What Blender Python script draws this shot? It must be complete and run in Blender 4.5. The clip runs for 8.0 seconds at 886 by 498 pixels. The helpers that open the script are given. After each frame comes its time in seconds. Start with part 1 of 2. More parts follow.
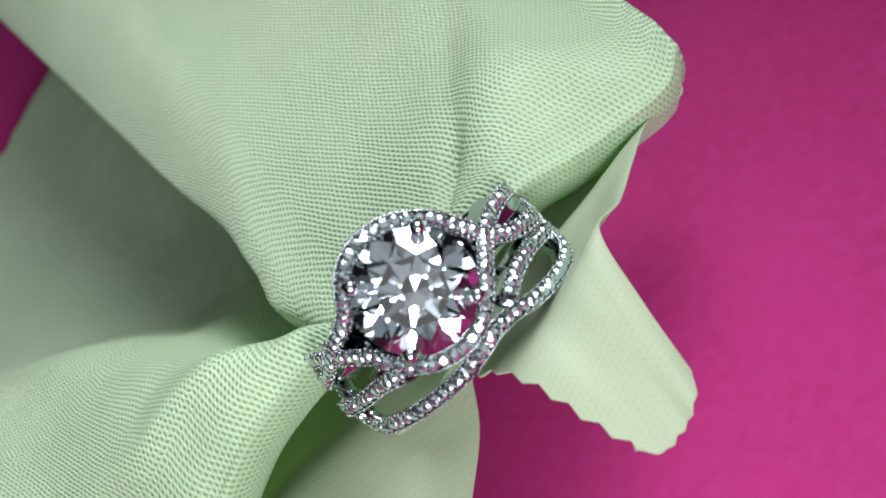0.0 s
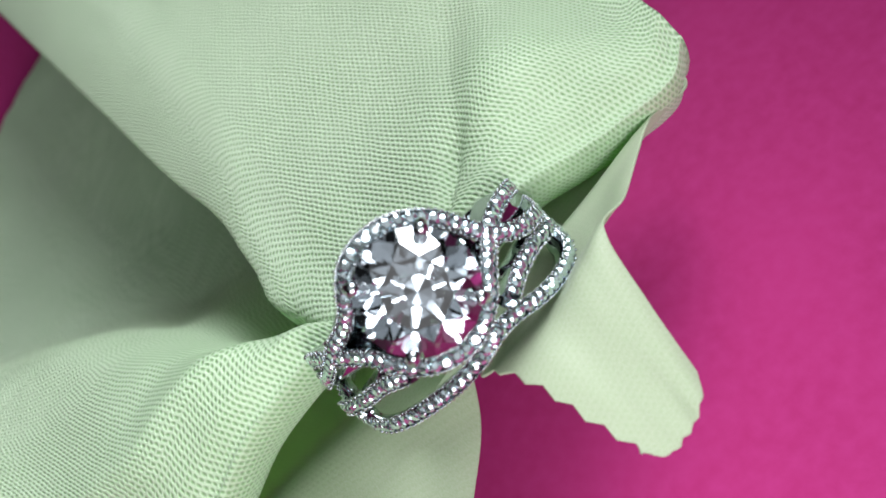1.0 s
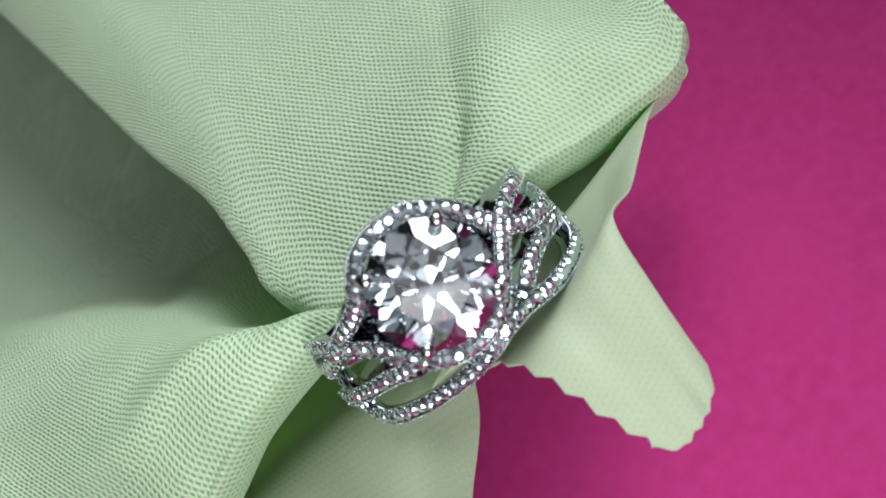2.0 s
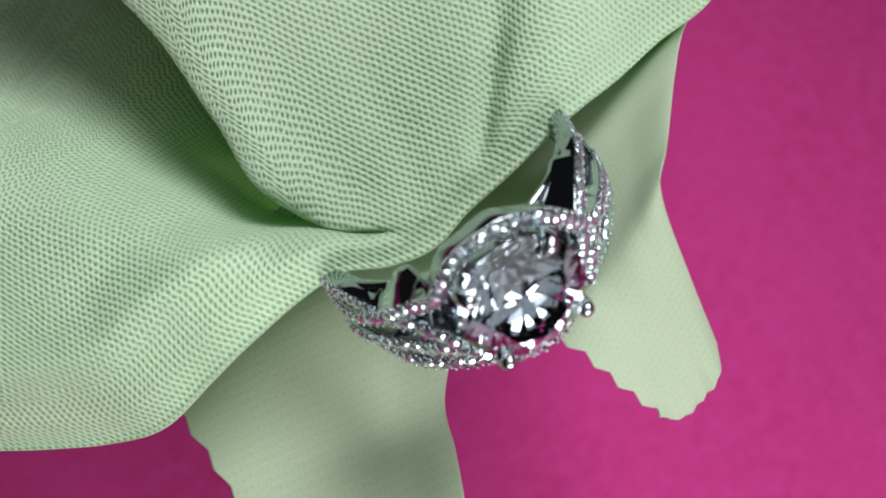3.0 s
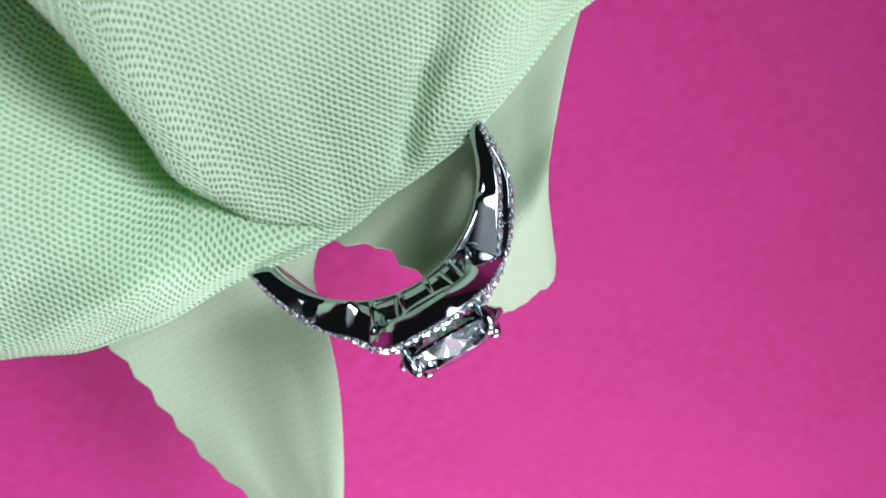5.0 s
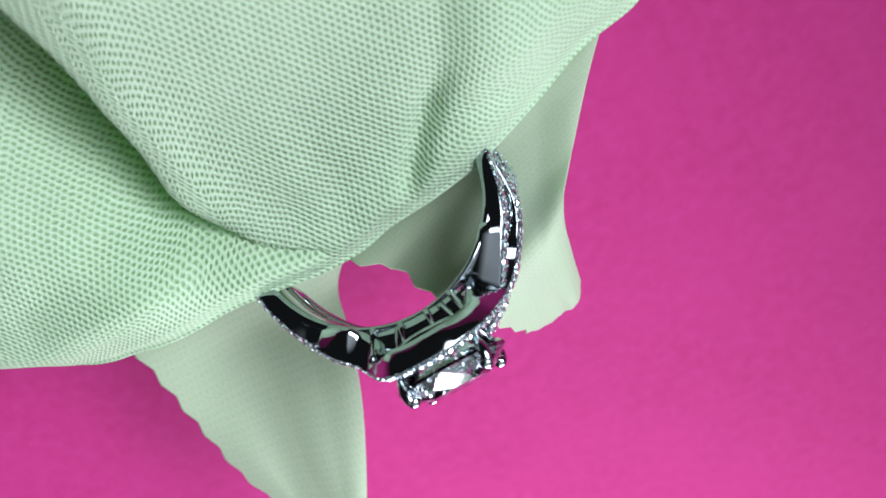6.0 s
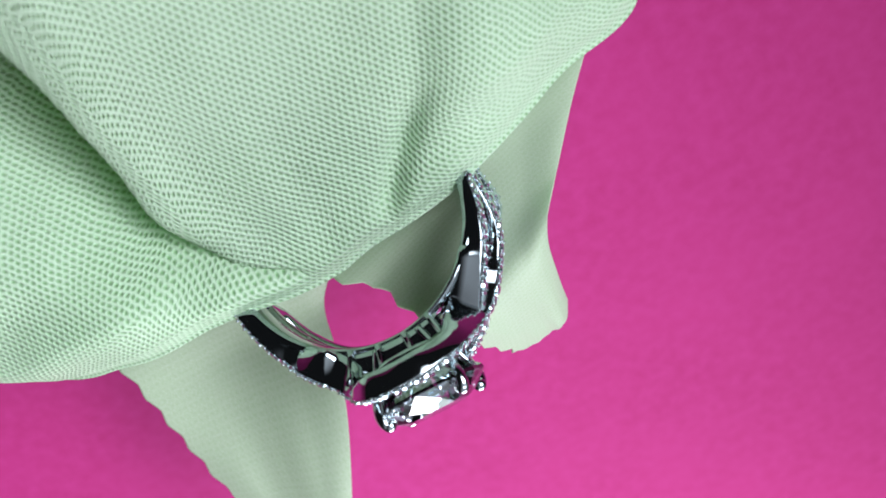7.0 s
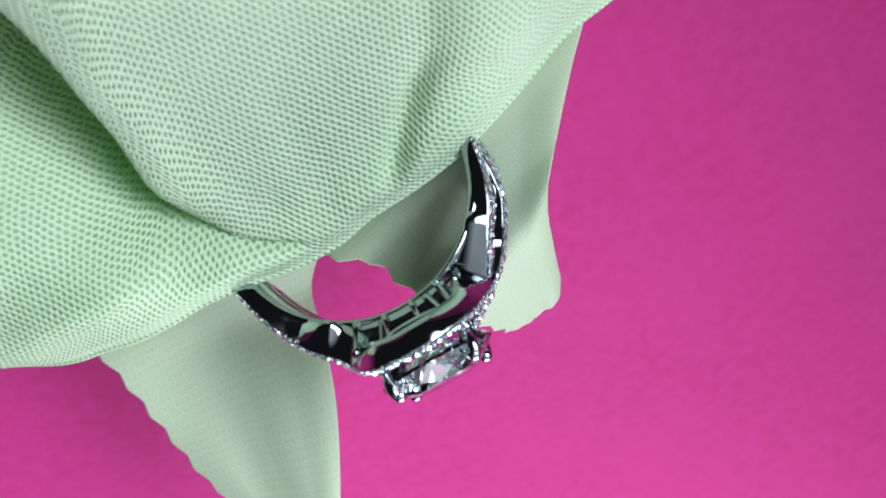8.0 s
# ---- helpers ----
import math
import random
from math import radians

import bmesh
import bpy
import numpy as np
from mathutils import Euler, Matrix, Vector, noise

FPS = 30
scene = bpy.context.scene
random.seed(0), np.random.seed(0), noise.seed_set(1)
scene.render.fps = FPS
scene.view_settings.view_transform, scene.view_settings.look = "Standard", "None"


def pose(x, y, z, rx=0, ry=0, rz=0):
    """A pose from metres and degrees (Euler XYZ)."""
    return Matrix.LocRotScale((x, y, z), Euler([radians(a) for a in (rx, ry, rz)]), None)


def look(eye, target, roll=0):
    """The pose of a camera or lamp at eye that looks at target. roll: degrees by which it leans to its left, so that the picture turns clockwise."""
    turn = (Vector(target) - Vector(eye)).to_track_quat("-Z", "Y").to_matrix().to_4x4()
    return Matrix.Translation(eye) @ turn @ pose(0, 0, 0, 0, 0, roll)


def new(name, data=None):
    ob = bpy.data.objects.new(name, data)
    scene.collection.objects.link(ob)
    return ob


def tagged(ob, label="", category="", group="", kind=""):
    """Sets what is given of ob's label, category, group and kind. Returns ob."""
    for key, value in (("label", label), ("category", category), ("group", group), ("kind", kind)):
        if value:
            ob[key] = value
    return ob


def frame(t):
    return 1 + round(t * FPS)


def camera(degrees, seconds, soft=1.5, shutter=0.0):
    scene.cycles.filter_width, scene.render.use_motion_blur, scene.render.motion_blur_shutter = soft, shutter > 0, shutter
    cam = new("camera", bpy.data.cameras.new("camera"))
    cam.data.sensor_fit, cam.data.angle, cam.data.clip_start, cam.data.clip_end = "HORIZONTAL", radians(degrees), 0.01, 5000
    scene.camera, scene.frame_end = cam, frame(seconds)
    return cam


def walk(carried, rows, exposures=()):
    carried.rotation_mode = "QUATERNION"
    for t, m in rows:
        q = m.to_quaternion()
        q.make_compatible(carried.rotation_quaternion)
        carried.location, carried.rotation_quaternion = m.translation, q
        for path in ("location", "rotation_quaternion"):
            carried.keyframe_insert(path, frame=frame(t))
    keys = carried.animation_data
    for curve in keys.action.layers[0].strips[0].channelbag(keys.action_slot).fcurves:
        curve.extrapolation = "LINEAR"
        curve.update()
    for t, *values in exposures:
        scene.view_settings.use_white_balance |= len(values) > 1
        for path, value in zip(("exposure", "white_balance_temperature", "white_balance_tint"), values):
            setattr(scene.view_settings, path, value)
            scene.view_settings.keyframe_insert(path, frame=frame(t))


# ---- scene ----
cam = camera(42.0, 8.0, soft=1.6)
cam.data.dof.use_dof = True
cam.data.dof.focus_distance = 0.086
cam.data.dof.aperture_fstop = 44.0

MM = 0.001
# seconds, place in millimetres, turn in degrees
PATH = [
    (0.0, 3.98, -59.60, 84.27, 36.63, 28.67, -31.82),
    (0.5, 4.03, -58.58, 83.66, 36.44, 28.26, -31.58),
    (1.0, 4.39, -57.67, 84.50, 35.39, 28.31, -32.04),
    (2.3, -1.01, -48.45, 88.92, 30.23, 21.59, -34.69),
    (2.5, -3.47, -32.18, 95.46, 19.48, 12.22, -36.01),
    (2.7, -3.39, -14.98, 100.29, 8.50, 4.22, -34.36),
    (3.0, -3.37, -13.43, 100.09, 7.06, 3.63, -34.22),
    (3.5, -4.31, -7.03, 98.26, 3.42, -0.05, -32.12),
    (3.8, -9.30, 7.51, 99.49, -3.12, -9.87, -31.84),
    (4.0, -7.07, 24.17, 98.10, -16.36, -14.95, -30.36),
    (4.2, -1.62, 35.29, 94.95, -26.82, -16.44, -27.50),
    (5.5, 8.14, 42.47, 94.11, -33.24, -14.30, -27.66),
    (6.0, 15.07, 41.08, 93.04, -34.08, -10.22, -29.29),
    (6.5, 19.41, 40.21, 92.44, -34.35, -8.21, -29.39),
    (7.0, 18.38, 40.50, 91.81, -34.35, -8.91, -29.34),
    (7.5, 14.62, 39.68, 91.98, -33.78, -10.90, -28.70),
    (8.0, 10.73, 39.29, 92.44, -32.61, -12.82, -27.81),
]
walk(cam, [(t, pose(x * MM, y * MM, z * MM, a, b, c)) for t, x, y, z, a, b, c in PATH], exposures=[(0.0, 0.32, 6500, 12), (0.5, 0.28, 6500, 12), (1.0, 0.42, 6500, 12), (2.5, 0.10, 6500, 12), (3.5, 0.26, 6500, 12), (5.5, 0.45, 6000, 12), (8.0, 0.43, 6000, 12)])

# ---------------------------------------------------------------- light
def room_light():
    """The dim room: an added soft glow overhead, leaning forward to grey the stone's facets."""
    world = bpy.data.worlds.new("world")
    scene.world = world
    world.use_nodes = True
    nt = world.node_tree
    way = nt.nodes.new("ShaderNodeTexCoord")
    dot = nt.nodes.new("ShaderNodeVectorMath")
    dot.operation = "DOT_PRODUCT"
    dot.inputs[1].default_value = (0.20, -0.36, 0.911)
    nt.links.new(way.outputs["Generated"], dot.inputs[0])
    ramp = nt.nodes.new("ShaderNodeMapRange")
    ramp.interpolation_type = "SMOOTHSTEP"
    for key, value in (("From Min", 0.50), ("From Max", 0.95), ("To Min", 0.008), ("To Max", 0.44)):
        ramp.inputs[key].default_value = value
    nt.links.new(dot.outputs["Value"], ramp.inputs["Value"])
    back = nt.nodes["Background"]
    back.inputs[0].default_value = (0.95, 0.98, 1.0, 1)
    nt.links.new(ramp.outputs[0], back.inputs[1])


room_light()


def area(name, eye, target, size, watts, colour):
    lamp = bpy.data.lights.new(name, "AREA")
    lamp.shape, lamp.size, lamp.energy, lamp.color = "DISK", size * MM, watts, colour
    ob = new(name, lamp)
    ob.matrix_world = look([v * MM for v in eye], [v * MM for v in target])
    return ob


# added low light from the front that brightens the paper under the loose ends
area("paper_fill", (-40, -118, 70), (0, -22, 4), 60, 0.075, (1.0, 0.985, 0.97))
# unseen light added for the cloth; its narrow spread keeps the paper darker
cloth_light = area("cloth_light", (80, 50, 138), (-20, 12, 24), 140, 0.044, (0.97, 0.99, 1.0))
cloth_light.data.shape, cloth_light.data.size_y = "RECTANGLE", 80 * MM
cloth_light.data.spread = math.radians(50)
area("desk_lamp", (5, -140, 86), (0, 0, 22), 44, 0.08, (1.0, 0.98, 0.95))
# added soft fill, low in front, to brighten the stone's facets
area("stone_fill", (-50, -270, 138), (0, 0, 22), 200, 0.13, (0.96, 0.98, 1.0))

# ---------------------------------------------------------------- materials


def material(name):
    m = bpy.data.materials.new(name)
    m.use_nodes = True
    nt = m.node_tree
    return m, nt, nt.nodes["Principled BSDF"]


def node(nt, kind, **values):
    n = nt.nodes.new(kind)
    for key, value in values.items():
        n.inputs[key].default_value = value
    return n


def mixed(nt, factor, a, b):
    """A colour node between a and b by the factor socket."""
    n = nt.nodes.new("ShaderNodeMix")
    n.data_type = "RGBA"
    nt.links.new(factor, n.inputs[0])
    for i, c in ((6, a), (7, b)):
        if isinstance(c, tuple):
            n.inputs[i].default_value = (*c, 1)
        else:
            nt.links.new(c, n.inputs[i])
    return n.outputs[2]


def ramped(nt, socket, lo, hi):
    n = node(nt, "ShaderNodeMapRange", **{"From Min": lo, "From Max": hi})
    nt.links.new(socket, n.inputs["Value"])
    return n.outputs["Result"]


def maths(nt, op, a, b=None, c=None):
    n = nt.nodes.new("ShaderNodeMath")
    n.operation = op
    for i, v in enumerate((a, b, c)):
        if v is None:
            continue
        if isinstance(v, (int, float)):
            n.inputs[i].default_value = v
        else:
            nt.links.new(v, n.inputs[i])
    return n.outputs[0]


def staggered_holes(nt, vector, wide, high):
    """1 on the threads, 0 in the small gaps between them; the gaps are set off row by row."""
    xyz = nt.nodes.new("ShaderNodeSeparateXYZ")
    nt.links.new(vector, xyz.inputs[0])
    v = maths(nt, "DIVIDE", xyz.outputs[1], high)
    row = maths(nt, "FLOOR", v)
    shift = maths(nt, "MULTIPLY", row, 0.5)
    u = maths(nt, "ADD", maths(nt, "DIVIDE", xyz.outputs[0], wide), shift)
    du = maths(nt, "SUBTRACT", maths(nt, "FRACT", u), 0.5)
    dv = maths(nt, "SUBTRACT", maths(nt, "FRACT", v), 0.5)
    far = maths(nt, "SQRT", maths(nt, "ADD", maths(nt, "POWER", maths(nt, "MULTIPLY", du, 0.80), 2.0), maths(nt, "POWER", dv, 2.0)))
    return ramped(nt, far, 0.06, 0.42)


def weave(name, holes, relief, a, b1, c):
    """Sage green woven cloth; its map is in millimetres along the cloth."""
    m, nt, b = material(name)
    uv = nt.nodes.new("ShaderNodeUVMap")
    uv.uv_map = "weave"
    wob = node(nt, "ShaderNodeTexNoise", Scale=0.55, Detail=2.0)
    nt.links.new(uv.outputs[0], wob.inputs["Vector"])
    add = nt.nodes.new("ShaderNodeVectorMath")
    add.operation = "MULTIPLY_ADD"
    add.inputs[1].default_value = (0.25, 0.25, 0)
    nt.links.new(wob.outputs["Color"], add.inputs[0])
    nt.links.new(uv.outputs[0], add.inputs[2])
    hole = staggered_holes(nt, add.outputs[0], 0.50, 0.385)
    stain = node(nt, "ShaderNodeTexNoise", Scale=0.12, Detail=4.0)
    nt.links.new(uv.outputs[0], stain.inputs["Vector"])
    fibre = node(nt, "ShaderNodeTexNoise", Scale=9.0, Detail=3.0)
    nt.links.new(uv.outputs[0], fibre.inputs["Vector"])
    base = mixed(nt, ramped(nt, stain.outputs[0], 0.3, 0.7), a, b1)
    lit = mixed(nt, ramped(nt, fibre.outputs[0], 0.35, 0.75), base, c)
    # here and there the weave is drawn tighter and its gaps close
    slack = node(nt, "ShaderNodeTexNoise", Scale=0.16, Detail=1.0)
    nt.links.new(uv.outputs[0], slack.inputs["Vector"])
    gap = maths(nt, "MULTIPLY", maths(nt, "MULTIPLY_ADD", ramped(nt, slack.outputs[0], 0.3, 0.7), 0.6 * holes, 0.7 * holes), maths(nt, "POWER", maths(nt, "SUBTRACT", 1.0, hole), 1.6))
    # specular on the thread crowns, painted as a paler colour
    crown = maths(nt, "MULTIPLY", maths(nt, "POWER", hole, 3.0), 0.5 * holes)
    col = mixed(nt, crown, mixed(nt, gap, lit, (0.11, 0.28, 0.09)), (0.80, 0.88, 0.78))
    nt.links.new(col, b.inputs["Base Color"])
    b.inputs["Roughness"].default_value = 0.5
    b.inputs["Specular IOR Level"].default_value = 0.3
    b.inputs["Sheen Weight"].default_value = 0.25
    b.inputs["Sheen Roughness"].default_value = 0.4
    bump = node(nt, "ShaderNodeBump", Strength=relief, Distance=0.00013)
    nt.links.new(hole, bump.inputs["Height"])
    nt.links.new(bump.outputs[0], b.inputs["Normal"])
    # thin cloth lets some light through
    thin = nt.nodes.new("ShaderNodeBsdfTranslucent")
    thin.inputs["Color"].default_value = (0.30, 0.70, 0.16, 1)
    both = nt.nodes.new("ShaderNodeMixShader")
    both.inputs[0].default_value = 0.30
    nt.links.new(b.outputs[0], both.inputs[1])
    nt.links.new(thin.outputs[0], both.inputs[2])
    nt.links.new(both.outputs[0], nt.nodes["Material Output"].inputs["Surface"])
    return m


def pink_paper():
    m, nt, b = material("pink_paper")
    geo = nt.nodes.new("ShaderNodeTexCoord")
    big = node(nt, "ShaderNodeTexNoise", Scale=60.0, Detail=4.0)
    fine = node(nt, "ShaderNodeTexNoise", Scale=700.0, Detail=4.0)
    for n in (big, fine):
        nt.links.new(geo.outputs["Object"], n.inputs["Vector"])
    a = mixed(nt, ramped(nt, big.outputs[0], 0.3, 0.7), (0.315, 0.0165, 0.122), (0.36, 0.0215, 0.150))
    c = mixed(nt, ramped(nt, fine.outputs[0], 0.3, 0.75), a, (0.38, 0.0285, 0.172))
    nt.links.new(c, b.inputs["Base Color"])
    b.inputs["Roughness"].default_value = 0.85
    b.inputs["Specular IOR Level"].default_value = 0.2
    bump = node(nt, "ShaderNodeBump", Strength=0.16, Distance=0.0002)
    nt.links.new(fine.outputs[0], bump.inputs["Height"])
    nt.links.new(bump.outputs[0], b.inputs["Normal"])
    return m


def white_gold():
    m, nt, b = material("white_gold")
    geo = nt.nodes.new("ShaderNodeTexCoord")
    n1 = node(nt, "ShaderNodeTexNoise", Scale=900.0, Detail=3.0)
    nt.links.new(geo.outputs["Object"], n1.inputs["Vector"])
    r = node(nt, "ShaderNodeMapRange", **{"To Min": 0.02, "To Max": 0.09})
    nt.links.new(n1.outputs[0], r.inputs["Value"])
    nt.links.new(r.outputs[0], b.inputs["Roughness"])
    b.inputs["Base Color"].default_value = (0.45, 0.50, 0.52, 1)
    b.inputs["Metallic"].default_value = 1
    return m


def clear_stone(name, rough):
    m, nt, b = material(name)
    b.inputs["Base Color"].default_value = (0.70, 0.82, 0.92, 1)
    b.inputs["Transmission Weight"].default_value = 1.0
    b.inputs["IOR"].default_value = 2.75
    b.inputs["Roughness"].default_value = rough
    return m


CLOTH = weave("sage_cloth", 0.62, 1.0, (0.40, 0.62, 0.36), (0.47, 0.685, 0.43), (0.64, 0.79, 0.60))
# loose ends: pink bounce put into the weave colours, lens blur into its contrast
TAIL_CLOTH = weave("sage_cloth_pink_bounce", 0.07, 0.10, (0.37, 0.455, 0.315), (0.415, 0.50, 0.36), (0.51, 0.57, 0.45))
PINK = pink_paper()
GOLD = white_gold()
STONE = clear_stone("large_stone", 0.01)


def small_stones():
    """Tiny brilliants: clear facets that also mirror the room."""
    m, nt, b = material("small_stone")
    b.inputs["Base Color"].default_value = (0.74, 0.86, 0.90, 1)
    b.inputs["Roughness"].default_value = 0.02
    b.inputs["IOR"].default_value = 2.42
    b.inputs["Transmission Weight"].default_value = 0.5
    b.inputs["Metallic"].default_value = 0.8
    return m


MELEE = small_stones()

# ---------------------------------------------------------------- building helpers
LIFT = 24.0
HALF = math.sqrt(0.5)


def place(p):
    """Ring millimetres (along the band, along the finger, towards the stone) to world metres."""
    return Vector((p[0] * MM, (p[1] - p[2]) * HALF * MM, ((p[1] + p[2]) * HALF + LIFT) * MM))


def part(name, bm, mat, parent, label="", smooth=True):
    me = bpy.data.meshes.new(name)
    bm.normal_update()
    bm.to_mesh(me)
    bm.free()
    me.materials.append(mat)
    if smooth:
        me.polygons.foreach_set("use_smooth", [True] * len(me.polygons))
    ob = new(name, me)
    ob.parent = parent
    return tagged(ob, label)


def smoothstep(a, b, x):
    t = min(1.0, max(0.0, (x - a) / (b - a)))
    return t * t * (3 - 2 * t)


def along(keys, x):
    """A smooth value at x from a few (x, value) pairs in rising order."""
    if x <= keys[0][0]:
        return keys[0][1]
    for (a, va), (b, vb) in zip(keys, keys[1:]):
        if x <= b:
            return va + (vb - va) * smoothstep(a, b, x)
    return keys[-1][1]


def spline(points, steps):
    """Catmull-Rom through the points, evenly spaced along its length."""
    pts = [Vector(p) for p in points]
    pts = [2 * pts[0] - pts[1], *pts, 2 * pts[-1] - pts[-2]]
    fine = []
    for i in range(1, len(pts) - 2):
        a, b, c, d = pts[i - 1:i + 3]
        for k in range(24):
            t = k / 24
            fine.append(0.5 * (2 * b + (c - a) * t + (2 * a - 5 * b + 4 * c - d) * t * t + (3 * b - a - 3 * c + d) * t ** 3))
    fine.append(pts[-2])
    lengths = [0.0]
    for a, b in zip(fine, fine[1:]):
        lengths.append(lengths[-1] + (b - a).length)
    out, j = [], 0
    for k in range(steps + 1):
        s = lengths[-1] * k / steps
        while j < len(fine) - 2 and lengths[j + 1] < s:
            j += 1
        t = (s - lengths[j]) / max(1e-9, lengths[j + 1] - lengths[j])
        out.append(fine[j].lerp(fine[j + 1], t))
    return out, lengths[-1]


def grid(bm, rows, uvs=None, flip=False):
    """Quads over rows of points; uvs holds one pair a point."""
    vs = [[bm.verts.new(p) for p in row] for row in rows]
    layer = bm.loops.layers.uv.new("weave") if uvs else None
    for i in range(len(rows) - 1):
        for j in range(len(rows[0]) - 1):
            idx = [(i, j), (i + 1, j), (i + 1, j + 1), (i, j + 1)]
            if flip:
                idx.reverse()
            f = bm.faces.new([vs[a][b] for a, b in idx])
            if uvs:
                for loop, (a, b) in zip(f.loops, idx):
                    loop[layer].uv = uvs[a][b]
    return vs


# ---------------------------------------------------------------- ground
def build_ground():
    bm = bmesh.new()
    n, size = 60, 420.0
    rows = []
    for i in range(n + 1):
        row = []
        for j in range(n + 1):
            u, v = (2 * i / n - 1), (2 * j / n - 1)
            x, y = size * u * abs(u), size * v * abs(v)
            row.append((x * MM, y * MM, 0.25 * noise.noise((x * 0.012, y * 0.012, 3.0)) * MM))
        rows.append(row)
    grid(bm, rows)
    ob = part("ground", bm, PINK, None)
    tagged(ob, "bright pink paper sheet under the cloth", "backdrop", kind="structure")


build_ground()


# ---------------------------------------------------------------- cloth
LIP = [(-64, 16.0), (-40, 6.0), (-33, 1.8), (-29, -0.4), (-25, -1.8), (-20, -1.4), (-15, -0.9), (-11.7, -0.6), (-8.5, -0.8), (-5.5, -2.1), (-2.3, -2.6), (0.8, -1.9), (4.2, -1.5), (10.8, -0.4), (14.5, 0.1), (18.5, 0.9), (24, 1.6), (27, 4.5)]
LIP_HEIGHT = [(-64, -6), (-29, -4.5), (-22, -1.5), (-17, 1.0), (-11.7, 2.0), (-8.5, 2.4), (-5.5, 1.4), (-2.3, 0.8), (7.4, 1.5), (10.8, 0.8), (14.5, -0.7), (18.5, -2.2), (27, -3.5)]
VALLEY = [(0, -1.8), (2, -3.2), (5, -6.6), (9, -8.7), (14, -8.6), (20, -9.0), (28, -11.4), (45, -14.1), (80, -19.3), (140, -28)]
BROW = [(-60, 50), (-33, 36), (-22, 25.5), (-15, 17.5), (-10, 11.5), (-4, 7)]
BACK = [(-64, 78), (-38, 98), (-31, 103), (-24, 111), (-20, 118), (-17, 130), (27, 130)]


def curve(keys, x):
    """A smooth curve through a few (x, value) pairs in rising order, with no flat steps at the pairs."""
    x = min(keys[-1][0], max(keys[0][0], x))
    k = 0
    while k < len(keys) - 2 and x > keys[k + 1][0]:
        k += 1
    (a, va), (b, vb) = keys[k], keys[k + 1]
    (a0, v0), (b1, v1) = keys[max(0, k - 1)], keys[min(len(keys) - 1, k + 2)]
    h, t = b - a, (x - a) / (b - a)
    ma, mb = h * (vb - v0) / (b - a0), h * (v1 - va) / (b1 - a)
    return va * (2 * t ** 3 - 3 * t * t + 1) + ma * (t ** 3 - 2 * t * t + t) + vb * (3 * t * t - 2 * t ** 3) + mb * (t ** 3 - t * t)


def valley(w):
    """Where the wide lobe's edge runs, w back from the front edge."""
    return curve(VALLEY, w)


def cloth_height(x, w):
    """Height of the gathered cloth's upper face over the ring's middle; w is the way back from the front edge."""
    d = valley(w) - x
    fold = curve([(0, 2.0), (3, 4.3), (6, 7.4), (9, 10.3), (15, 13.5), (20, 16.0), (40, 23), (80, 32)], w)
    # the lobe beside it falls away to the back
    far = 3.0 - 21.0 * smoothstep(-13.0, 17.0, w - curve(BROW, x))
    depth = along([(0.9, 0.0), (3.0, 4.4), (8, 9.2), (16, 10.0), (26, 8.5), (40, 6.0), (60, 3.0)], w)
    width = along([(0, 1.2), (4, 2.6), (10, 5.2), (20, 8.5), (40, 15.0)], w)
    far -= depth * math.exp(-max(0.0, d - 0.6) / width)
    # the wide lobe between the fold and the crease is one round swell
    q = min(1.0, max(0.0, -d / (fold - valley(w))))
    near = 1.0 + 0.9 * smoothstep(0.6, 1.3, q) + 4 * q * (1 - q) * 1.1 * smoothstep(1, 9, w) + 0.05 * max(0, w - 8) - 17 * smoothstep(80, 128, w)
    drop = 0.8 + 1.8 * smoothstep(16, 34, w)
    start = -1.6 - 7.0 * smoothstep(16, 34, w)
    h = near - drop * min(1.0, max(0.0, 1 - (d - 0.1) / (start - 0.1))) ** 2 + (far - near + drop) * smoothstep(0.0, 1.2 + 2.4 * smoothstep(16, 34, w), d)
    # crease that runs down to the ring
    c = x - fold
    deep = along([(0.3, 0.0), (2.3, 3.2), (4.5, 1.3), (9, 0.35), (30, 0.25)], w)
    s = along([(0, 0.9), (5, 1.3), (10, 2.0), (30, 3.6)], w)
    h -= deep * math.exp(-(c / s) ** 2)
    r = (x - 14) / 5.5
    h += 2.6 * math.exp(-r * r) * math.exp(-((w - 8) / 7.0) ** 2)
    h -= 3.5 * smoothstep(17, 28, x)
    # the lobe beside it
    g = (x + 15.5) / 6.0
    h += 1.9 * math.exp(-g * g) * math.exp(-((w - 6.5) / 5.5) ** 2)
    h -= 3.0 * smoothstep(-20, -36, x)
    h = max(h, -20.5 + 0.25 * (h + 20.5))
    # fine gathers that run to the knot
    dx, dy = x + 3.0, w + 3.0
    rad, ang = math.hypot(dx, dy), math.atan2(dy, dx)
    h += 0.14 * math.exp(-rad / 13.0) * math.sin(13 * ang + 0.6) * smoothstep(3, 6, rad)
    h += 0.3 * noise.noise((x * 0.10, w * 0.10, 0.0)) + 0.06 * noise.noise((x * 0.4, w * 0.4, 5.0))
    lip = curve(LIP_HEIGHT, x) + 1.5 * smoothstep(0, 2.4, w)
    return lip + (h - lip) * smoothstep(0.4, 6.5, w)


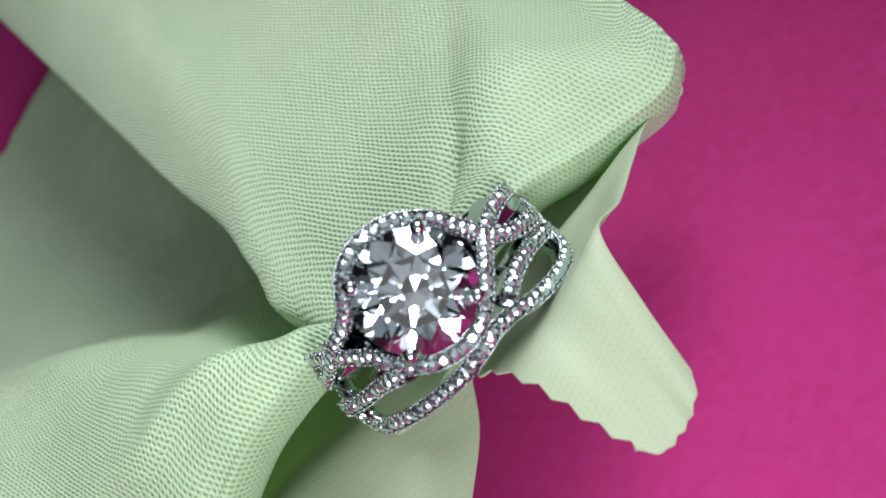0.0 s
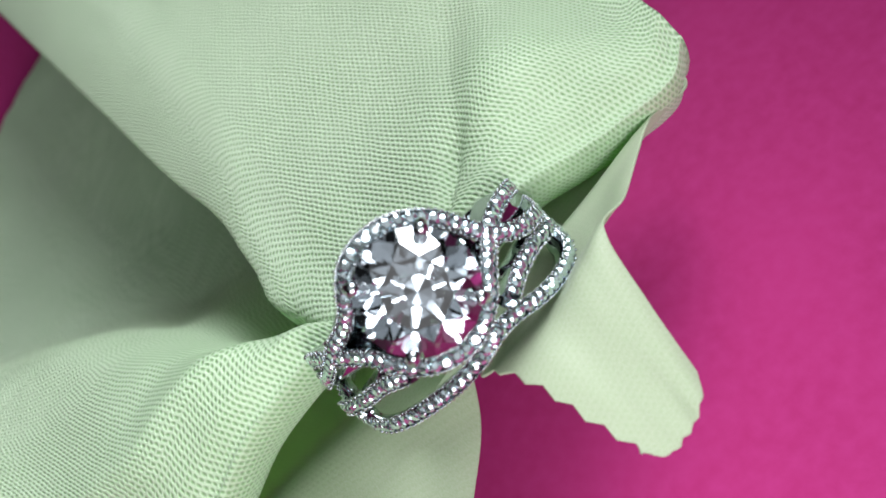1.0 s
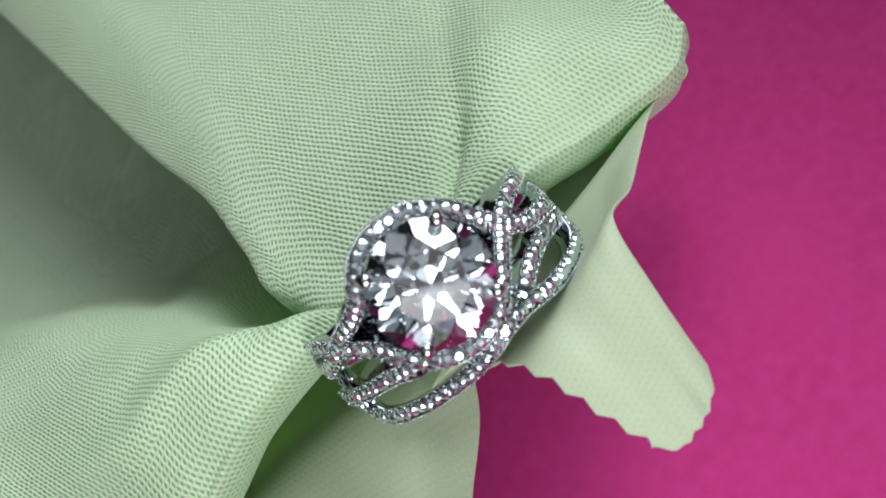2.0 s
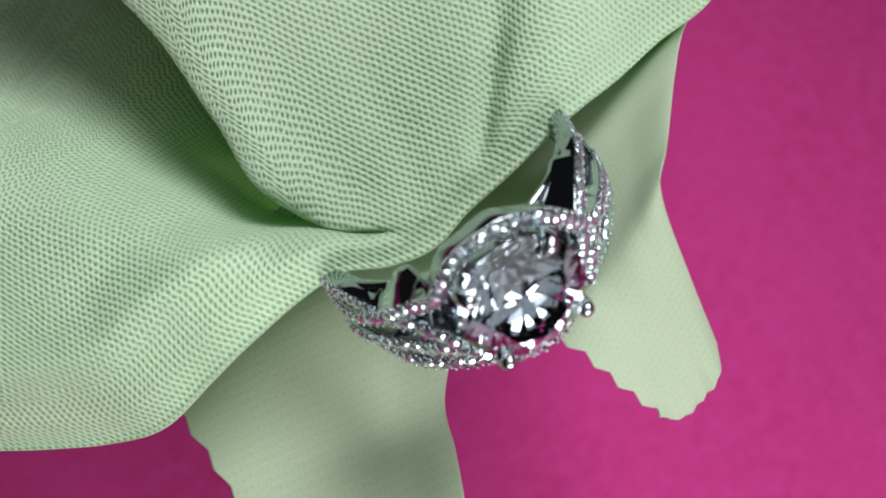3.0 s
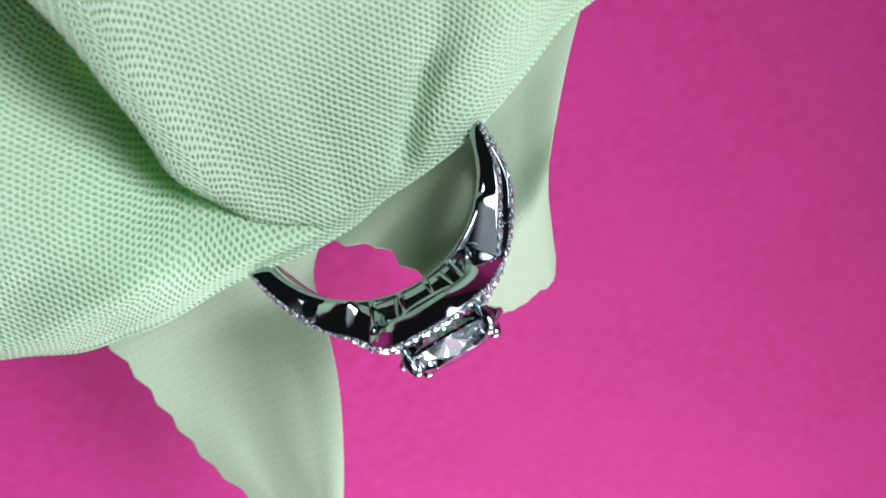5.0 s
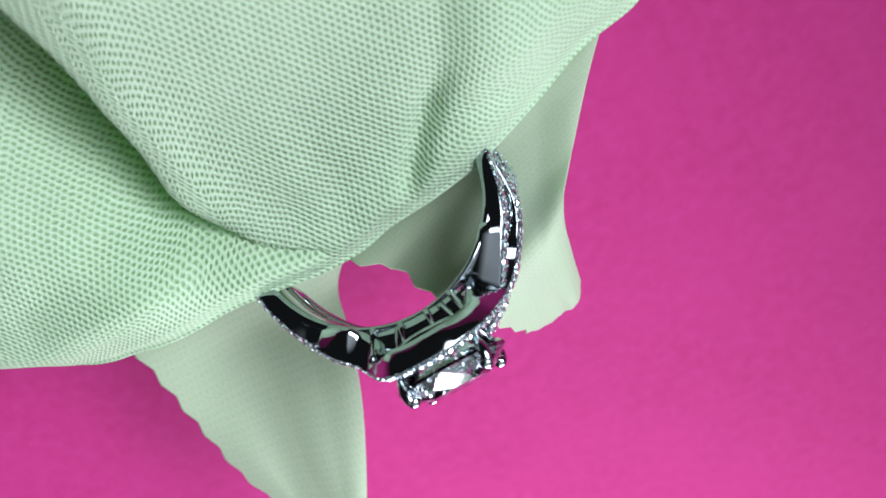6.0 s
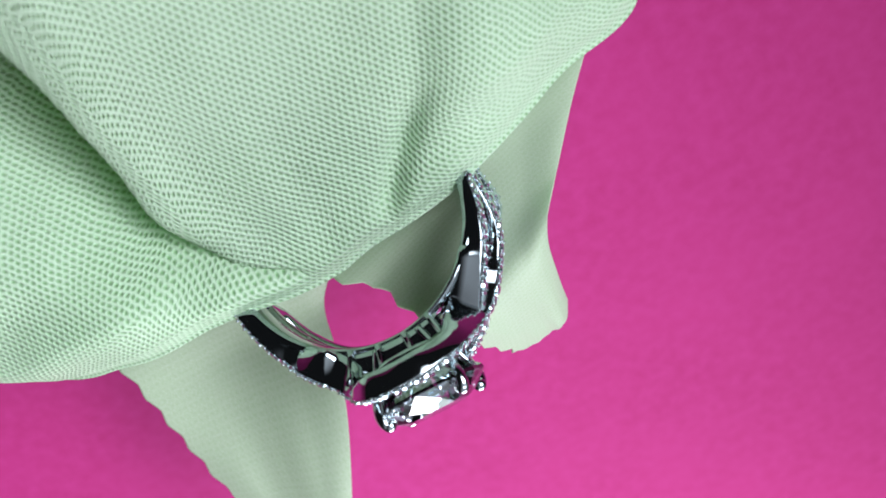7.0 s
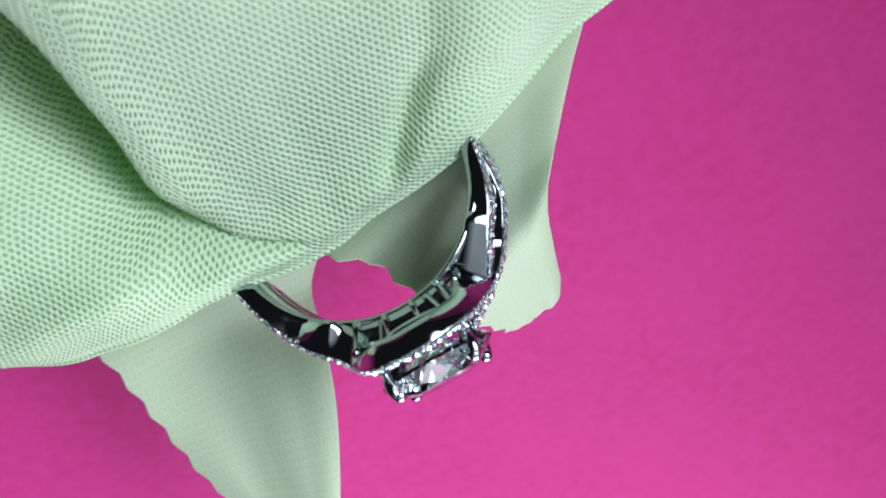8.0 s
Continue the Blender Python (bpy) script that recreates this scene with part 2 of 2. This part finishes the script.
def build_main_cloth(parent):
    bm = bmesh.new()
    rows, uvs = [], []
    nx = 520
    # the front edge rolls under towards the knot
    under = [(8.0, -9.0), (5.5, -8.2), (3.4, -6.8), (1.9, -5.2), (0.9, -3.5), (0.35, -2.2), (0.08, -1.1), (0.0, -0.4), (0.06, 0.1)]
    turn = math.radians(58)
    for i in range(nx + 1):
        x = -64 + 91 * i / nx
        lip, low = curve(LIP, x), curve(LIP_HEIGHT, x)
        row = [(x, lip + w, low + z) for w, z in under]
        back_way = [0.0] * len(under)
        w, back = 0.2, along(BACK, x) + 1.4 * abs((x * 0.29) % 1.0 - 0.5)
        steps = 170
        for k in range(steps + 1):
            f = k / steps
            w = 0.2 + (back - 0.2) * (0.42 * f + 0.58 * f ** 2.6)
            # the lobe's edge hangs over the one beside it, which is tucked in under it
            tuck = 7.0 * smoothstep(15, 27, w)
            d = valley(w) - x
            lap = 1.3 * (1 - smoothstep(16, 28, w))
            over = smoothstep(1.5, 5, w) * (lap * smoothstep(-3.0, 0.0, d) - (lap + tuck) * smoothstep(0.0, 1.3 + 2.4 * smoothstep(16, 34, w), d) + tuck * smoothstep(1.3 + 2.4 * smoothstep(16, 34, w), 11.0, d))
            back_way.append(w)
            row.append((x - over, lip * (1 - smoothstep(5, 30, w)) + w - (0.4 + 0.5 * smoothstep(16, 28, w)) * over, cloth_height(x, w)))
        # the back hangs down to the sheet below
        x0, y0, z0 = row[-1]
        for k in range(1, 13):
            back_way.append(back)
            row.append((x0, y0 + 1.5 * math.sin(k / 12 * 1.5), z0 + (-LIFT + 0.4 - z0) * (k / 12) ** 1.5))
        s, steep, last, uv, w0 = 0.0, 0.0, None, [], 0.0
        for p, w in zip(row, back_way):
            q = Vector(p)
            if last is not None:
                way = math.hypot(q.y - last.y, 0.6 * (q.z - last.z))
                s += 1.03 * (w - w0) if w > 6 and w > w0 else way
                steep += min(2.2 * (w - w0), math.hypot(q.y - last.y, q.z - last.z)) if w > 6 and w > w0 else way
            last, w0 = q, w
            d = valley(w) - x
            uv.append((steep if d > 1.0 else s, d))
        rows.append([(a * MM, b * MM, (c + LIFT) * MM) for a, b, c in row])
        uvs.append(uv)
        ways = back_way
    # across the cloth the threads keep their spacing over the swell of each lobe
    step, middle = 91 / nx, int(64 / 91 * nx)
    cross = [[0.0] * len(rows[0]) for _ in rows]
    for way in (1, -1):
        i = middle + way
        while 0 <= i <= nx:
            for j in range(len(rows[0])):
                a, b = rows[i][j], rows[i - way][j]
                turned = smoothstep(16, 30, ways[j])
                far = math.hypot(a[0] - b[0], a[2] - b[2]) / MM if uvs[i][j][1] < 0.2 + 1.6 * turned else step
                cross[i][j] = cross[i - way][j] + way * min((1.8 + 4 * turned) * step, max(0.7 * step, far))
            i += way
    uvs = [[(u * math.cos(turn) - s * math.sin(turn), u * math.sin(turn) + s * math.cos(turn)) for u, (s, d) in zip(a, b)] for a, b in zip(cross, uvs)]
    # both ends curl down
    for side in (0, -1):
        edge = rows[side]
        sign = -1 if side == 0 else 1
        extra, ev = [], []
        for k in range(1, 15):
            a = k / 14
            new_row = []
            for (p, q, r) in edge:
                low = max(-LIFT + 0.4, r / MM - LIFT - (12 * a ** 1.6 + 20 * a ** 3 if side == 0 else 1.5 * a ** 1.4))
                out = -2.2 * math.sin(a * 2.2) if side == 0 else 0.5 * math.sin(a * 3.1) - 2.5 * a * a
                new_row.append((p + out * MM, q, (low + LIFT) * MM))
            extra.append(new_row)
            ev.append([(u + sign * a * 12, v) for u, v in uvs[side]])
        if side == 0:
            rows, uvs = extra[::-1] + rows, ev[::-1] + uvs
        else:
            rows, uvs = rows + extra, uvs + ev
    grid(bm, rows, uvs)
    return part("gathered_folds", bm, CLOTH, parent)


def build_tail(name, parent, left, right, bulge, tip, teeth_side):
    """A loose end of the cloth: a sheet between two bowed edges, with pinked teeth on its end and on one edge."""
    bm = bmesh.new()
    nu, nv = 90, 150
    L, R = spline(left, nv)[0], spline(right, nv)[0]
    rows, uvs = [], []
    for i in range(nu + 1):
        u = i / nu
        row, uv = [], []
        for j in range(nv + 1):
            v = j / nv
            a, b = L[j], R[j]
            width = (b - a).length
            uu = u
            if teeth_side:
                saw = abs(((v * teeth_side) % 1.0) - 0.5) * 2
                uu = u + 0.45 * saw / width * (1 - smoothstep(0.0, 0.08, u))
            p = a.lerp(b, uu)
            if j > nv - 12:
                saw = abs(((u * tip) % 1.0) - 0.5) * 2
                # small teeth, and corners that round off
                p = p.lerp(L[nv - 12].lerp(R[nv - 12], uu), (0.07 * saw + 0.6 * abs(2 * u - 1) ** 5) * (j - nv + 12) / 12)
            p = p + Vector((0, 0, 1)) * (bulge * math.sin(math.pi * uu) * (0.3 + 0.7 * v) + 0.5 * math.sin(uu * 7 + v * 2) * v + 0.4 * noise.noise((uu * 4, v * 4, bulge)))
            row.append((p.x * MM, p.y * MM, (p.z + LIFT) * MM))
            uv.append((uu * width, v * 30))
        rows.append(row)
        uvs.append(uv)
    grid(bm, rows, uvs)
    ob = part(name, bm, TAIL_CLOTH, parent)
    mod = ob.modifiers.new("thickness", "SOLIDIFY")
    mod.thickness, mod.offset = 0.18 * MM, 0
    return ob


cloth = tagged(new("cloth"), "sage green woven cloth gathered through the ring", "cloth")
cloth.location = (0, 0.03, 0)
bpy.context.view_layer.update()


def under_cloth(ob):
    ob.matrix_parent_inverse = Matrix.Translation((0, -0.03, 0))
    return ob


under_cloth(build_main_cloth(cloth))
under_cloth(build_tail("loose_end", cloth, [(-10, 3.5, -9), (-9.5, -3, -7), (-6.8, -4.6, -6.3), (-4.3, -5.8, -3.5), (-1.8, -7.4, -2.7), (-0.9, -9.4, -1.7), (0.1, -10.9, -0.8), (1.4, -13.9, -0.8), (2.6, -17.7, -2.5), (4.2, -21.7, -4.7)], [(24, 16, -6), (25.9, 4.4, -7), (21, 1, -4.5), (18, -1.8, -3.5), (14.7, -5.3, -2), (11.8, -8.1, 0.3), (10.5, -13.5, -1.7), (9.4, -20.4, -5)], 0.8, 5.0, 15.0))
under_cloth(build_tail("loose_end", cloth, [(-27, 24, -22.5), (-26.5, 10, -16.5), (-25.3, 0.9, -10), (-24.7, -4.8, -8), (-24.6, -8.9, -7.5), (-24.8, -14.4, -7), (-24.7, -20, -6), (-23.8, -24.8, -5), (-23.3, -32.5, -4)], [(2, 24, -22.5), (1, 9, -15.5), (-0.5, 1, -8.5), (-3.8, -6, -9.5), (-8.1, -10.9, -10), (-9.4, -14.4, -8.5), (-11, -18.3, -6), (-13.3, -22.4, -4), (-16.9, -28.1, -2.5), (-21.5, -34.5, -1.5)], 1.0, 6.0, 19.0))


# ---------------------------------------------------------------- ring
ring = tagged(new("ring"), "white gold ring with crossing pave strands and large round stone", "ring")
ring.location = place((0, 0, 0))


def in_ring(ob):
    ob.matrix_parent_inverse = Matrix.Translation(-ring.location)
    return ob


def build_stone(r, girdle, crown, depth):
    """A round brilliant with its table, stars, kites, girdle facets and pavilion."""
    bm = bmesh.new()

    def at(rad, deg, z):
        a = math.radians(deg)
        return bm.verts.new(place((rad * math.cos(a), rad * math.sin(a), z)))

    T = [at(0.56 * r, 45 * i, girdle + 0.18 + crown) for i in range(8)]
    S = [at(0.78 * r, 45 * i + 22.5, girdle + 0.18 + crown * 0.635) for i in range(8)]
    G = [at(r, 22.5 * i, girdle + 0.18) for i in range(16)]
    B = [at(r, 22.5 * i, girdle - 0.05) for i in range(16)]
    Lh = [at(0.24 * r, 45 * i + 22.5, girdle - depth + (depth - 0.05) * 0.2217) for i in range(8)]
    C = at(0, 0, girdle - depth)
    bm.faces.new(T)
    for i in range(8):
        n, g = (i + 1) % 8, 2 * i
        bm.faces.new((T[i], S[i], T[n]))
        bm.faces.new((T[i], S[i - 1], G[g], S[i]))
        bm.faces.new((S[i], G[g], G[g + 1]))
        bm.faces.new((S[i], G[g + 1], G[(g + 2) % 16]))
        bm.faces.new((C, Lh[i], B[g], Lh[i - 1]))
        bm.faces.new((Lh[i], B[g + 1], B[g]))
        bm.faces.new((Lh[i], B[(g + 2) % 16], B[g + 1]))
    for i in range(16):
        n = (i + 1) % 16
        bm.faces.new((G[i], B[i], B[n], G[n]))
    bmesh.ops.recalc_face_normals(bm, faces=bm.faces)
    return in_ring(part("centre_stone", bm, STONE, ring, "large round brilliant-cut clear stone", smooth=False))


GIRDLE = 12.9
build_stone(4.12, GIRDLE, 1.25, 3.69)


def tube(bm, pts, radii, sides=10):
    """A round wire along the points with rounded ends."""
    n = len(pts)
    rings = []
    for i, p in enumerate(pts):
        d = (pts[min(n - 1, i + 1)] - pts[max(0, i - 1)]).normalized()
        a = d.orthogonal().normalized()
        b = d.cross(a)
        rings.append([bm.verts.new(place(p + (a * math.cos(2 * math.pi * k / sides) + b * math.sin(2 * math.pi * k / sides)) * radii[i])) for k in range(sides)])
    for r0, r1 in zip(rings, rings[1:]):
        for k in range(sides):
            bm.faces.new((r0[k], r0[(k + 1) % sides], r1[(k + 1) % sides], r1[k]))
    bm.faces.new(rings[0][::-1])
    bm.faces.new(rings[-1])


def build_prong(deg):
    a = math.radians(deg)
    out = Vector((math.cos(a), math.sin(a), 0))
    path = [out * 2.3 + Vector((0, 0, 8.9)), out * 2.9 + Vector((0, 0, 10.0)), out * 3.7 + Vector((0, 0, 11.5)), out * 4.2 + Vector((0, 0, 12.7)), out * 4.2 + Vector((0, 0, 13.5)), out * 3.95 + Vector((0, 0, 13.95)), out * 3.6 + Vector((0, 0, 14.0))]
    pts, _ = spline(path, 26)
    radii = [0.30 + 0.10 * smoothstep(14, 22, i) for i in range(24)] + [0.36, 0.3, 0.2]
    bm = bmesh.new()
    tube(bm, pts, radii, 12)
    bmesh.ops.create_uvsphere(bm, u_segments=20, v_segments=14, radius=0.50 * MM, matrix=Matrix.Translation(place(out * 3.92 + Vector((0, 0, 13.82)))))
    return in_ring(part("prong", bm, GOLD, ring))


for deg in (45, 135, 225, 315):
    build_prong(deg)


def outward(p):
    """Away from the finger's axis, leaning to the stone's axis near the middle."""
    return Vector((p.x, 0, p.z)).normalized()


STRANDS = {
    "upper": [(9.2, -0.4, -3.0), (9.5, -0.8, 1.0), (9.3, -1.6, 5.0), (7.3, -1.4, 8.6), (5.8, -0.4, 10.2), (4.9, 1.0, 10.9), (4.0, 2.5, 11.5), (2.7, 3.7, 11.9), (1.0, 4.5, 12.2), (-0.8, 4.6, 12.2), (-2.4, 4.1, 12.0), (-3.5, 3.1, 11.7), (-4.3, 2.0, 11.1), (-5.4, 1.3, 9.8), (-6.7, 0.8, 8.6), (-8.1, 0.0, 6.8), (-9.4, -0.7, 4.0), (-9.9, -0.5, 1.0), (-9.5, -0.2, -3.0)],
    "lower": [(-9.4, 0.8, -3.0), (-9.8, 0.9, 1.0), (-8.9, 1.0, 4.6), (-7.6, 0.3, 7.3), (-6.3, -0.5, 9.0), (-5.1, -1.3, 10.7), (-4.3, -2.6, 11.3), (-2.9, -3.85, 11.8), (-1.3, -4.55, 12.1), (0.4, -4.65, 12.2), (1.75, -4.25, 12.1), (2.95, -3.4, 11.7), (4.05, -2.2, 11.2), (5.3, -0.8, 10.6), (5.9, -0.2, 9.6), (7.1, 0.5, 7.7), (8.7, 0.9, 4.8), (9.4, 0.8, 1.0), (9.3, 0.6, -3.0)],
    "outer": [(9.2, -1.4, -3), (9.7, -2.6, 1), (9.75, -4.44, 2.7), (9.03, -5.35, 3.81), (7.41, -5.8, 5.71), (5.54, -5.78, 7.51), (3.59, -5.41, 9.1), (1.89, -5.44, 10.3), (0.07, -5.94, 10.3), (-2.29, -6.3, 9.31), (-5.12, -6.26, 7.82), (-7.63, -5.94, 5.44), (-9.14, -5.19, 2.64), (-9.59, -3.76, 2.02), (-9.6, -2.3, 1), (-9.4, -1.4, -3)],
    "near_link": [(9.72, -2.61, 2.2), (9.18, -2.95, 3.9), (7.49, -2.98, 6.6), (5.73, -3.47, 8.8), (4.3, -4.24, 10.5)],
    "far_link": [(-10.03, -3.03, 2.01), (-9.32, -3.19, 4.03), (-7.83, -3.3, 6.23), (-5.99, -3.27, 8.71), (-4.27, -3.63, 10.6)],
}
WIDE = 1.18


def gem_mesh():
    """A small brilliant of one millimetre, its table up."""
    bm = bmesh.new()

    def ringed(rad, z, off):
        return [bm.verts.new((rad * math.cos(math.pi / 4 * (k + off)), rad * math.sin(math.pi / 4 * (k + off)), z)) for k in range(8)]

    t, s, g = ringed(0.24, 0.20, 0), ringed(0.39, 0.12, 0.5), ringed(0.5, 0.0, 0)
    c = bm.verts.new((0, 0, -0.43))
    bm.faces.new(t)
    for k in range(8):
        n = (k + 1) % 8
        bm.faces.new((t[k], s[k], t[n]))
        bm.faces.new((t[k], s[k - 1], g[k], s[k]))
        bm.faces.new((s[k], g[k], g[n]))
        bm.faces.new((c, g[n], g[k]))
    bmesh.ops.recalc_face_normals(bm, faces=bm.faces)
    me = bpy.data.meshes.new("pave_stone")
    bm.to_mesh(me)
    bm.free()
    me.materials.append(MELEE)
    return me


GEM = gem_mesh()
TURN = Matrix(((1, 0, 0), (0, HALF, -HALF), (0, HALF, HALF)))


def wall_depth(p, closed):
    """How far a strand's polished side reaches down to the finger hole."""
    r = math.hypot(p.x, p.z)
    full = max(0.75, r - 8.55)
    low = 1.7 if closed else 1.25
    return full + (low - full) * smoothstep(6.5, 3.5, abs(p.x)) if abs(p.x) < 6.5 else full


def build_strand(points, closed):
    n = 130
    pts, length = spline(points, n)
    bm = bmesh.new()
    rows = []
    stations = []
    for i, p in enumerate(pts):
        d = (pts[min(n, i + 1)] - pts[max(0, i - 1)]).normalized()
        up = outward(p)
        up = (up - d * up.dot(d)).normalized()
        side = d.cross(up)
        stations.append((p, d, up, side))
        low = wall_depth(p, closed)
        w = WIDE / 2
        section = [(-w * 0.55, -low), (-w * 0.86, -low * 0.8), (-w * 1.02, -low * 0.5), (-w, -0.16), (-w * 0.97, -0.08), (-w * 0.86, -0.07), (-w * 0.76, -0.14), (-w * 0.66, -0.5), (w * 0.66, -0.5), (w * 0.76, -0.14), (w * 0.86, -0.07), (w * 0.97, -0.08), (w, -0.16), (w * 1.02, -low * 0.5), (w * 0.86, -low * 0.8), (w * 0.55, -low), (-w * 0.55, -low)]
        # the polished sides are cut in flat planes that tilt this way and that
        tilt = 0.42 * smoothstep(5.6, 5.9, abs(p.x)) * (1 - smoothstep(7.9, 8.2, abs(p.x))) + 0.10 * math.sin(1.7 * p.x)
        shift = Vector((0, tilt * smoothstep(0.9, 1.4, low), 0))
        rows.append([place(p + side * a - shift * min(0.0, b + 0.16) + up * b) for a, b in section])
    grid(bm, rows)
    bmesh.ops.remove_doubles(bm, verts=bm.verts, dist=1e-7)
    for ends in (rows[0], rows[-1]):
        bm.faces.new([bm.verts.new(v) for v in ends[:-1]])
    bmesh.ops.recalc_face_normals(bm, faces=bm.faces)
    strand = in_ring(part("strand", bm, GOLD, ring))
    # beads that hold the stones, along both edges
    bm = bmesh.new()
    pitch = 0.76
    count = int(length / pitch)
    spots = []
    for k in range(count):
        s = (k + 0.5) / count * n
        i = min(n - 1, int(s))
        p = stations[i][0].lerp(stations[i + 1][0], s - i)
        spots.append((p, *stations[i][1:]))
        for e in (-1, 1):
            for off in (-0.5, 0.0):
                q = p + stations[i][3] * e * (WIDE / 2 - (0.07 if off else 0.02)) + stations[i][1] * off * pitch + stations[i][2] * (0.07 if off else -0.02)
                m = Matrix.Translation(place(q)) @ Matrix.Scale((0.14 if off else 0.11) * MM, 4)
                bmesh.ops.create_icosphere(bm, subdivisions=1, radius=1.0, matrix=m)
    beads = part("bead_setting", bm, GOLD, strand)
    tagged(beads, kind="stuff")
    for p, d, up, side in spots:
        ob = new("pave_stone", GEM)
        ob.parent = strand
        tilt = Matrix.Rotation(random.uniform(-0.22, 0.22), 3, "X") @ Matrix.Rotation(random.uniform(-0.22, 0.22), 3, "Y")
        rot = TURN @ Matrix((d, side, up)).transposed() @ tilt @ Matrix.Rotation(random.uniform(0, 1.5), 3, "Z")
        ob.matrix_basis = Matrix.Translation(place(p + up * 0.02)) @ rot.to_4x4() @ Matrix.Scale(0.90 * MM, 4)
    return strand


for key, points in STRANDS.items():
    build_strand(points, key == "upper")


def build_band():
    """The plain polished band that closes the circle, hollow under the stone."""
    bm = bmesh.new()
    rows = []
    n = 160
    for i in range(n + 1):
        a = 2 * math.pi * i / n
        c, s = math.cos(a), math.sin(a)
        top = smoothstep(0.25, 0.9, s)
        half = 1.35 + 0.25 * top
        r1 = 9.55 - 0.55 * top
        m = (8.5 + r1) / 2
        ring_section = [(-half * 0.92, 8.56), (-half * 0.8, 8.5), (half * 0.8, 8.5), (half * 0.92, 8.56), (half, m - 0.12), (half * 1.02, m + 0.1), (half * 0.95, r1 - 0.08), (half * 0.85, r1), (-half * 0.85, r1), (-half * 0.95, r1 - 0.08), (-half * 1.02, m + 0.1), (-half, m - 0.12), (-half * 0.92, 8.56)]
        rows.append([place((r * c, y, r * s)) for y, r in ring_section])
    grid(bm, rows)
    bmesh.ops.remove_doubles(bm, verts=bm.verts, dist=1e-7)
    bmesh.ops.recalc_face_normals(bm, faces=bm.faces)
    return in_ring(part("band", bm, GOLD, ring, "polished white gold band"))


build_band()


def build_gallery_wall():
    """The polished inner wall that bridges the band and the strand beside the stone."""
    bm = bmesh.new()
    rows = []
    for i in range(41):
        a = math.radians(70 + 46 * i / 40)
        c, s = math.cos(a), math.sin(a)
        bow = 0.5 * math.cos(2.2 * (a - math.pi / 2))
        section = [(1.15 + bow, 8.8), (1.35 + bow, 9.3), (1.5 + bow, 9.9), (1.75 + bow, 10.5), (1.4 + bow, 10.55), (1.1 + bow, 9.9), (0.8 + bow, 8.8), (1.15 + bow, 8.8)]
        rows.append([place((r * c, y, r * s)) for y, r in section])
    grid(bm, rows)
    bmesh.ops.remove_doubles(bm, verts=bm.verts, dist=1e-7)
    for ends in (rows[0], rows[-1]):
        bm.faces.new([bm.verts.new(v) for v in ends[:-1]])
    bmesh.ops.recalc_face_normals(bm, faces=bm.faces)
    return in_ring(part("gallery_wall", bm, GOLD, ring))


build_gallery_wall()


def build_gallery_bar(deg):
    """An upright bar between the band's rim and the strand."""
    a = math.radians(90 + deg)
    c, s = math.cos(a), math.sin(a)
    bow = 0.5 * math.cos(2.2 * (a - math.pi / 2))
    bm = bmesh.new()
    pts = [Vector((r * c, y + bow, r * s)) for r, y in ((8.75, 1.35), (9.2, 1.5), (9.8, 1.7), (10.5, 2.0), (11.0, 2.3))]
    tube(bm, pts, [0.26, 0.22, 0.2, 0.22, 0.26], 8)
    return in_ring(part("gallery_bar", bm, GOLD, ring))


for deg in (-17, -4, 9, 22):
    build_gallery_bar(deg)


def build_gallery():
    """A polished rail that carries the prongs under the stone."""
    bm = bmesh.new()
    rows = []
    n = 48
    for i in range(n + 1):
        a = 2 * math.pi * i / n
        rows.append([place((rr * math.cos(a), rr * math.sin(a), z)) for rr, z in ((2.75, 9.9), (3.15, 10.0), (3.2, 10.4), (2.95, 10.5), (2.75, 10.3), (2.75, 9.9))])
    grid(bm, rows)
    bmesh.ops.remove_doubles(bm, verts=bm.verts, dist=1e-7)
    bmesh.ops.recalc_face_normals(bm, faces=bm.faces)
    return in_ring(part("gallery_rail", bm, GOLD, ring))


build_gallery()
